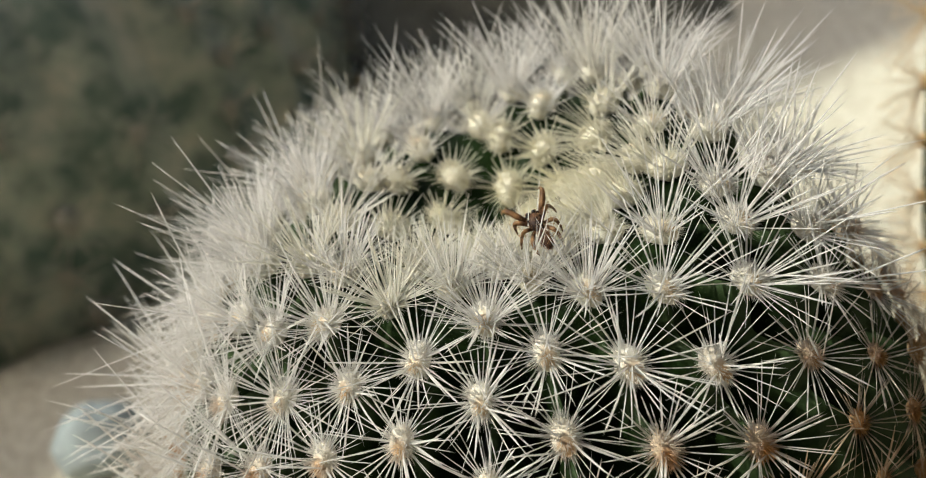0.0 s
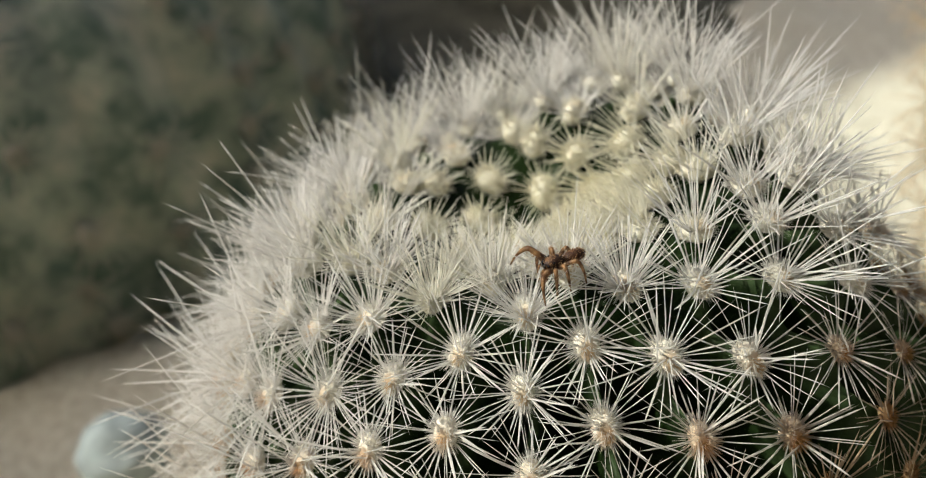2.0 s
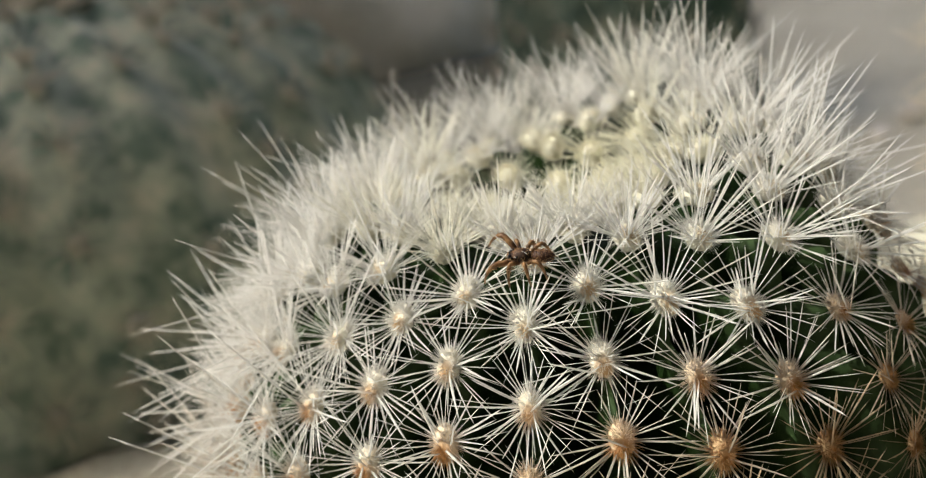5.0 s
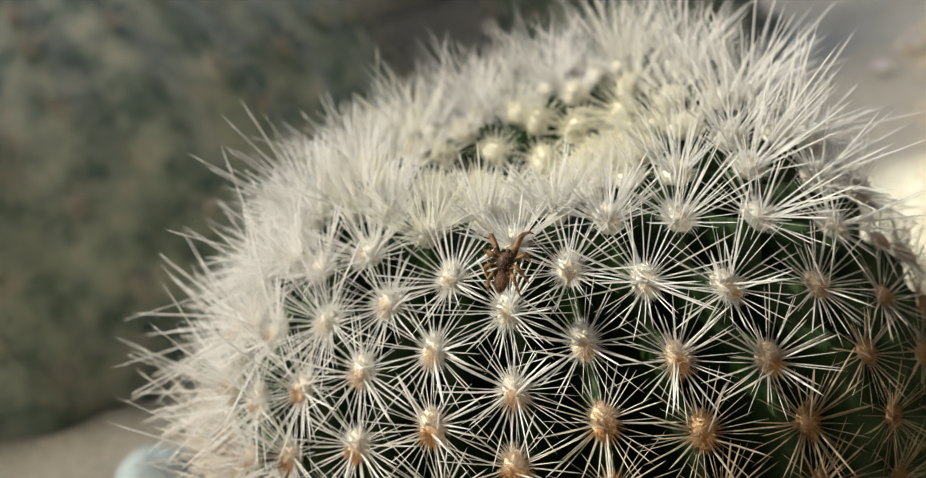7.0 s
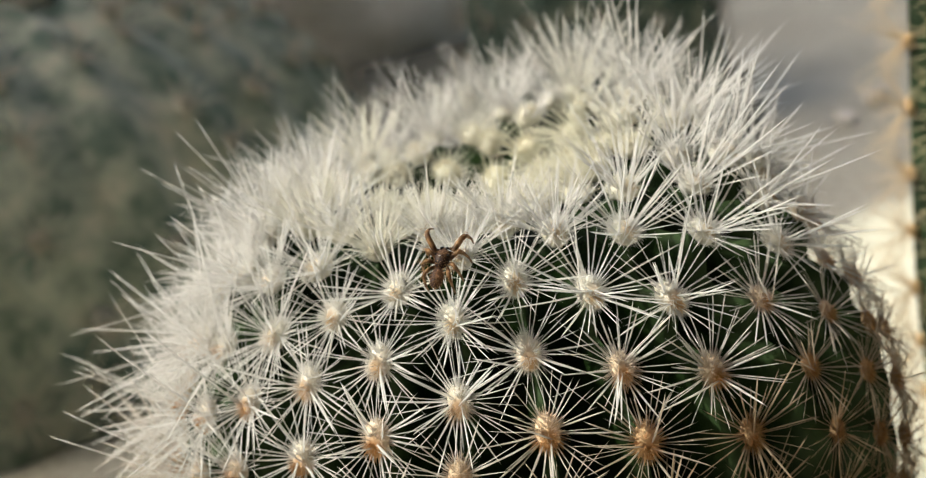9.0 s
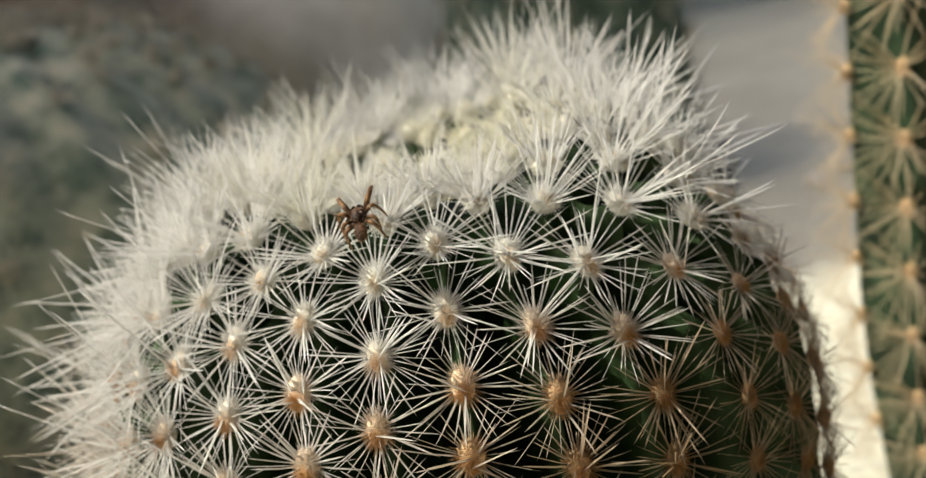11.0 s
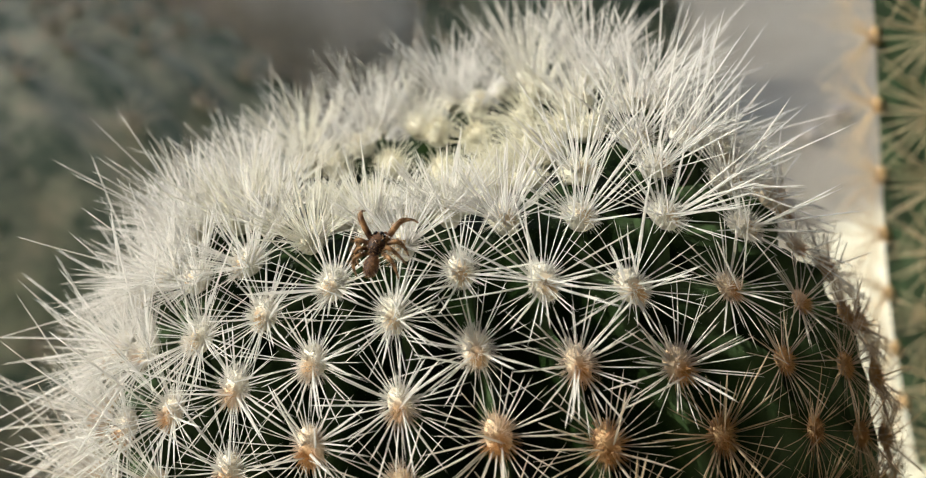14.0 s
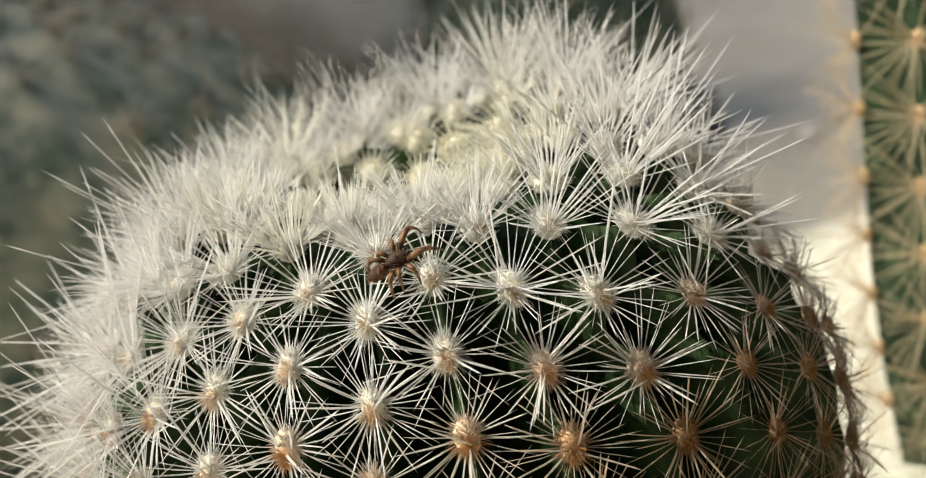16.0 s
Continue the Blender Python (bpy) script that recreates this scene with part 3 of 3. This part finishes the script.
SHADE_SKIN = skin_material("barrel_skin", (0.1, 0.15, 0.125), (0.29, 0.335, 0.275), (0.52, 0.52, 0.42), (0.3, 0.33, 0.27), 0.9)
GREY_SPINE = spine_material("grey_spine", (0.66, 0.62, 0.53), (0.64, 0.6, 0.5), (0.55, 0.5, 0.42), (0.5, 0.42, 0.32))
GREY_WOOL = wool_material("beige_wool", (0.46, 0.46, 0.39), (0.45, 0.45, 0.38), (0.42, 0.41, 0.34))
BARREL = [(0.0, 9.1), (1.4, 9.35), (3.8, 9.2), (7.0, 8.4), (9.7, 6.6), (11.0, 4.2), (11.3, 1.9), (11.3, 0.4), (11.2, -0.6)]
plain_cactus("barrel_cactus", "large grey-green barrel cactus with beige areoles on the ground", (-16.5, 19.6, 1.2), BARREL, 30, 0.1, 0.35, 1.1,
             SHADE_SKIN, GREY_SPINE, GREY_WOOL, 14, 1.1, 0.024, 0.34, 0.08, None, 1.2, 0.8)
DARK_SKIN = skin_material("dark_barrel_skin", (0.05, 0.09, 0.075), (0.12, 0.17, 0.14), (0.26, 0.29, 0.23), (0.2, 0.23, 0.18), 0.9)
SMALLER = [(r * 0.43, z * 1.2) for r, z in BARREL]
plain_cactus("barrel_cactus", "smaller dark green barrel cactus with beige areoles on the ground", (1.5, 33, 1.9), SMALLER, 14, 0.3, 0.4, 1.5,
             DARK_SKIN, GREY_SPINE, GREY_WOOL, 12, 1.2, 0.026, 0.28, 0.08, None, 1.2, 0.6)


# ---- dark ground patch, stones and pot ----
def dark_ground_patch():
    """A low, uneven patch, darker than the ground, under the smaller barrel cactus."""
    verts, faces, n = [], [], 72
    for i in range(25):
        for k in range(n):
            b = 2 * math.pi * k / n
            f = i / 24
            edge = 1 + 0.07 * noise.noise(Vector((3 * math.cos(b), 3 * math.sin(b), 2.0)))
            x, y = -4.0 + 12.5 * f * edge * math.cos(b), 36.0 + 23.0 * f * edge * math.sin(b)
            z = 0.85 + 0.75 * (1 - f ** 4) + 0.12 * noise.noise(Vector((x * 0.9, y * 0.9, 0))) + 0.06 * noise.noise(Vector((x * 3, y * 3, 5)))
            verts.append((x * CM, y * CM, z * CM))
            if i:
                k2 = (k + 1) % n
                faces.append(((i - 1) * n + k, i * n + k, i * n + k2, (i - 1) * n + k2))
    m = sheet_material("dark_ground", (0.075, 0.08, 0.06), (0.115, 0.115, 0.085), (0.18, 0.17, 0.13), 60.0, 500.0, 0.002)
    tagged(part("dark_ground_patch", mesh_of("dark_ground_patch", verts, faces), m), "low dark uneven patch of ground round the barrel cacti", "soil", kind="structure")


dark_ground_patch()


def stone(label, place, size, tones):
    v, f = ball(36, 24)
    v = np.array([np.array(p) * (1 + 0.12 * noise.noise(Vector(p) * 1.7 + Vector(place)) + 0.03 * noise.noise(Vector(p) * 6)) for p in v])
    ob = part("stone", mesh_of("stone", v * np.array(size) * CM, f), sheet_material("stone", *tones, 40.0, 400.0, 0.0006))
    ob.matrix_basis = pose(place[0] * CM, place[1] * CM, place[2] * CM, 0, 0, 20)
    tagged(ob, label, "stone")


def quartz(label, place, size):
    """A faceted, glossy white pebble."""
    v, f = ball(9, 6)
    v = np.array([np.array(p) * (1 + 0.3 * noise.noise(Vector(p) * 2.3 + Vector(place))) for p in v]) * size * np.array([1.2, 0.9, 0.7])
    m = Mat("wet_quartz", 0.08, 0.9)
    m.color(m.ramp(m.noise(200.0), (0.35, (0.6, 0.57, 0.5)), (0.6, (0.82, 0.8, 0.75))))
    ob = part("pebble", mesh_of("pebble", v * CM, f, False), m.m)
    ob.matrix_basis = pose(place[0] * CM, place[1] * CM, place[2] * CM, 0, 0, 31 * place[0])
    tagged(ob, label, "stone", "white pebbles on the ground")


stone("smooth blue-grey pebble on the ground", (-8.2, 6.2, 1.6), (0.85, 0.75, 0.66), ((0.24, 0.28, 0.29), (0.3, 0.35, 0.36), (0.38, 0.43, 0.44)))
stone("pale beige boulder behind the cacti", (-16.5, 66, 4.0), (11.5, 15.0, 9.5), ((0.72, 0.67, 0.53), (0.8, 0.755, 0.62), (0.86, 0.82, 0.69)))


for label, x, y, size in (("small wet white quartz pebble on the ground", 11.4, 30.5, 0.42), ("small wet white quartz pebble on the ground", 9.8, 28.2, 0.36), ("small wet white quartz pebble on the ground", 7.4, 32.8, 0.38)):
    quartz(label, (x, y, 1.0 + 0.6 * size), size)


def turned(name, prof, n=48):
    """A turned shape from radius and height pairs, in cm."""
    verts = [(r * math.cos(2 * math.pi * k / n) * CM, r * math.sin(2 * math.pi * k / n) * CM, z * CM) for r, z in prof for k in range(n)]
    faces = [(i * n + k, i * n + (k + 1) % n, (i + 1) * n + (k + 1) % n, (i + 1) * n + k) for i in range(len(prof) - 1) for k in range(n)]
    return mesh_of(name, verts, faces, False)


def flower_pot():
    clay = sheet_material("terracotta", (0.3, 0.13, 0.08), (0.39, 0.19, 0.12), (0.45, 0.25, 0.17), 30.0, 300.0, 0.0005)
    earth = sheet_material("potting_soil", (0.04, 0.028, 0.018), (0.07, 0.05, 0.034), (0.11, 0.08, 0.055), 60.0, 500.0, 0.002)
    root = tagged(empty("flower_pot"), "round terracotta flower pot on the ground", "pot")
    root.matrix_basis = pose(-0.345, 0.47, 0.008)
    part("wall", turned("wall", [(0.0, 0.7), (8.3, 0.7), (8.3, 0.0), (9.0, 0.0), (9.2, 0.3), (11.3, 16.2), (10.6, 16.2), (8.4, 1.4), (0.0, 1.2)]), clay, root)
    part("rim", turned("rim", [(11.35, 16.1), (12.3, 16.1), (12.5, 16.4), (12.6, 20.2), (12.4, 20.5), (11.5, 20.5), (11.3, 20.2), (11.0, 16.4), (11.35, 16.1)]), clay, root)
    part("soil", turned("soil", [(0.0, 18.6), (4.0, 18.8), (8.0, 18.5), (11.1, 18.1), (11.1, 17.6), (0.0, 17.4)]), earth, root, "dark crumbly potting soil")


flower_pot()


# ---- the jumping spider ----
def leg_material():
    m = Mat("banded_leg", 0.5, 0.4)
    band = m.ramp(m.attr("along"), (0.0, (0.3, 0.16, 0.07)), (0.18, (0.09, 0.04, 0.017)), (0.3, (0.42, 0.24, 0.11)), (0.45, (0.16, 0.075, 0.03)),
                  (0.6, (0.46, 0.27, 0.13)), (0.72, (0.15, 0.07, 0.03)), (0.85, (0.44, 0.28, 0.15)), (1.0, (0.08, 0.04, 0.02)))
    fine = m.ramp(m.noise(3000.0, 3.0), (0.35, (0.65, 0.6, 0.55)), (0.65, (1, 1, 1)))
    m.color(m.mix(1.0, band, fine, "MULTIPLY"))
    m.translucent(0.3)
    return m.m


def tube_mesh(name, path, radii, sides=8):
    """A limb along a path of joints, with its length stored as along."""
    s, p = curve_through(path, 26)
    u = np.linspace(0, 1, len(radii))
    r = np.interp(np.linspace(0, 1, 26), u, radii)
    t = np.gradient(p, axis=0)
    t /= np.linalg.norm(t, axis=1, keepdims=True)
    x = np.cross(t, np.array([0.3, 0.9, 0.31]))
    x /= np.linalg.norm(x, axis=1, keepdims=True)
    y = np.cross(t, x)
    a = np.arange(sides) * 2 * math.pi / sides
    v = (p[:, None] + r[:, None, None] * (np.cos(a)[None, :, None] * x[:, None] + np.sin(a)[None, :, None] * y[:, None])).reshape(-1, 3)
    f = [(i * sides + k, i * sides + (k + 1) % sides, (i + 1) * sides + (k + 1) % sides, (i + 1) * sides + k) for i in range(25) for k in range(sides)]
    f += [tuple(reversed(range(sides))), tuple(25 * sides + k for k in range(sides))]
    return mesh_of(name, v * CM, f, True, along=np.repeat(s / s[-1], sides))


def blob(name, centre, size, shape=None):
    v, f = ball(28, 20)
    if shape:
        v = np.array([shape(*q) for q in v])
    return mesh_of(name, (v * np.array(size) + np.array(centre)) * CM, f)


def hairs(count, centre, size, length, age_tone):
    q = rng.normal(0, 1, (count, 3))
    q /= np.linalg.norm(q, axis=1, keepdims=True)
    foot = np.array(centre) + q * np.array(size) * 0.97
    way = q + np.array([0, -0.8, 0])
    return [(foot, way, rng.uniform(0.5, 1, count) * length, np.full(count, 0.0022), rng.normal(0, 0.1, (count, 3)))]


LEGS = []


def spider():
    root = tagged(empty("jumping_spider"), "small brown jumping spider with banded legs on the spines", "spider")
    carapace = hide_material("carapace_brown", (0.01, 0.004, 0.003), (0.03, 0.011, 0.005), (0.2, 0.105, 0.048), 520.0)
    rear = hide_material("abdomen_brown", (0.016, 0.005, 0.003), (0.052, 0.019, 0.008), (0.22, 0.11, 0.05), 620.0)
    pale = spine_material("pale_hair", (0.6, 0.42, 0.23), (0.52, 0.33, 0.16), (0.34, 0.18, 0.075), (0.14, 0.065, 0.028))
    limb = leg_material()
    box = lambda x, y, z: (x * (1 - 0.12 * y * y), y, z * (1 if z < 0 else 1 - 0.25 * abs(y) ** 3))
    head = part("cephalothorax", blob("cephalothorax", (0, 0.095, 0.01), (0.075, 0.11, 0.068), box), carapace, root, "dark brown head and chest")
    put_spines("head_hair", hairs(220, (0, 0.095, 0.01), (0.075, 0.11, 0.068), 0.022, 0.6), 0.6, pale, head)
    drop = lambda x, y, z: (x * (1 - 0.22 * max(0, -y) ** 2), y, z)
    back = part("abdomen", blob("abdomen", (0, -0.112, 0.005), (0.064, 0.112, 0.062), drop), rear, root, "reddish brown rear body")
    put_spines("rear_hair", hairs(260, (0, -0.112, 0.005), (0.062, 0.11, 0.061), 0.024, 0.8), 0.8, pale, back)
    part("waist", tube_mesh("waist", [(0, 0.03, -0.01), (0, 0.0, -0.012), (0, -0.03, -0.005)], [0.03, 0.022, 0.03]), carapace, root)
    stripe = hide_material("pale_stripe", (0.04, 0.017, 0.008), (0.1, 0.05, 0.024), (0.24, 0.14, 0.075), 1100.0)
    for y, w in ((-0.06, 0.044), (-0.105, 0.05), (-0.15, 0.038)):
        z = 0.005 + 0.062 * math.sqrt(1 - ((y + 0.112) / 0.112) ** 2)
        part("chevron", tube_mesh("chevron", [(-w, y - 0.018, z - 0.018), (0, y + 0.008, z - 0.002), (w, y - 0.018, z - 0.018)], [0.006, 0.009, 0.006]), stripe, back)
    glass = Mat("eye_black", 0.06, 0.8)
    glass.p.inputs["Base Color"].default_value = (0.004, 0.003, 0.003, 1)
    for x, y, z, r in ((0.027, 0.2, 0.022, 0.024), (0.058, 0.178, 0.03, 0.014), (0.062, 0.12, 0.05, 0.012)):
        for sgn in (-1, 1):
            part("eye", blob("eye", (sgn * x, y, z), (r, r, r)), glass.m, head)
    for sgn in (-1, 1):
        part("palp", tube_mesh("palp", [(sgn * 0.03, 0.18, -0.02), (sgn * 0.045, 0.225, -0.005), (sgn * 0.035, 0.25, -0.045)], [0.013, 0.015, 0.009]), limb, root)
    plans = ((0.15, 0.95, 0.3, 1.7), (0.115, 0.35, 0.17, 1.25), (0.07, -0.35, 0.15, 1.15), (0.03, -0.95, 0.19, 1.15))
    for y0, lean, reach, thick in plans:
        for sgn in (-1, 1):
            d = np.array([sgn * math.cos(lean), math.sin(lean), 0])
            pts = [(0, 0, 0), d * reach * 0.35 + [0, 0, 0.05], d * reach * 0.75 + [0, 0, 0.06], d * reach * 0.98 + [0, 0, -0.06], d * reach * 1.03 + [0, 0, -0.18]]
            leg = part("leg", tube_mesh("leg", pts, [0.015 * thick, 0.018 * thick, 0.015 * thick, 0.012, 0.007]), limb, root)
            put_spines("leg_hair", [(np.array(pts[1]) + rng.normal(0, 0.02, (60, 3)) + np.outer(rng.random(60), d * reach * 0.6), rng.normal(0, 1, (60, 3)),
                                     rng.uniform(0.02, 0.04, 60), np.full(60, 0.002), np.zeros((60, 3)))], 0.1, pale, leg)
            foot = (sgn * 0.062, y0, -0.03)
            leg.matrix_basis = pose(*(c * CM for c in foot))
            LEGS.append((leg, foot, sgn))
    return root


CM = 0.0084                                                          # the spider's own unit
SPIDER = spider()
CRAWL = [
    (0, 0.00336, -0.00850, 0.09122, 26.9, -15.3, 16.1),
    (0.5, 0.00358, -0.01203, 0.09120, 4.9, -3.1, 48.9),
    (1, 0.00348, -0.01258, 0.09114, 3.5, -4.7, 68.9),
    (1.5, 0.00259, -0.01197, 0.09125, 0.7, -1.3, 73.5),
    (2, 0.00182, -0.01301, 0.09114, -1.4, -5.6, 112.4),
    (2.5, 0.00042, -0.01487, 0.09089, -11.9, -8.8, 145.7),
    (3, -0.00037, -0.01550, 0.09061, -11.4, -14.5, 127.6),
    (3.5, -0.00082, -0.01848, 0.08925, -30.6, -11.4, 159.1),
    (4, -0.00082, -0.01805, 0.08952, -23.0, -21.3, 136.8),
    (4.5, -0.00097, -0.01852, 0.08919, -8.8, -31.4, 103.6),
    (5.267, -0.00130, -0.01927, 0.08861, 7.0, -20.5, 66.8),
    (6.033, -0.00163, -0.02003, 0.08804, 22.9, -9.7, 29.9),
    (6.8, -0.00196, -0.02078, 0.08746, 38.7, 1.2, -6.9),
    (7, -0.00199, -0.02086, 0.08737, 38.4, 5.4, -12.2),
    (7.5, -0.00222, -0.02075, 0.08743, 38.5, 4.6, -11.8),
    (8, -0.00190, -0.02068, 0.08753, 38.0, 8.2, -15.6),
    (8.2, -0.00222, -0.02060, 0.08755, 38.0, 8.1, -16.4),
    (10.3, -0.00272, -0.01888, 0.08891, 32.2, -5.6, 0.6),
    (10.5, -0.00234, -0.01907, 0.08880, 34.6, -8.1, 4.6),
    (11, -0.00270, -0.01987, 0.08811, 37.7, -9.8, 4.7),
    (11.5, -0.00261, -0.02051, 0.08764, 37.5, -10.8, 6.5),
    (12, -0.00262, -0.02036, 0.08775, 38.8, 0.0, -7.3),
    (12.5, -0.00260, -0.02114, 0.08714, 39.6, 7.8, -16.3),
    (13, -0.00217, -0.02058, 0.08756, 38.0, 8.1, -16.2),
    (13.5, -0.00260, -0.02076, 0.08747, 38.5, 5.1, -13.5),
    (14, -0.00272, -0.01991, 0.08812, 38.5, 5.4, -14.5),
    (14.5, -0.00186, -0.01996, 0.08809, 35.6, -16.3, 16.0),
    (15, -0.00098, -0.01978, 0.08831, 38.7, 1.4, -4.6),
    (15.5, -0.00028, -0.02030, 0.08787, 30.2, 25.4, -37.1),
    (16, 0.00048, -0.02056, 0.08769, 23.7, 31.5, -48.6),
]


def motions():
    rows = [(t, pose(x + 0.0002, y - 0.0018, z + 0.0007, rx, ry, rz)) for t, x, y, z, rx, ry, rz in CRAWL]
    walk(SPIDER, rows)
    for i, (leg, foot, sgn) in enumerate(LEGS):
        swing = []
        for k, (t, *_) in enumerate(CRAWL):
            a = 13 * math.sin(1.9 * k + 2.4 * i)
            b = 9 * math.sin(2.7 * k + 1.3 * i)
            lift = 14 + 16 * math.sin(1.3 * k + 2.0 * i) if i < 2 else 0      # the front pair feels ahead
            swing.append((t, pose(*(c * CM for c in foot), lift, b * sgn, a)))
        walk(leg, swing)


motions()
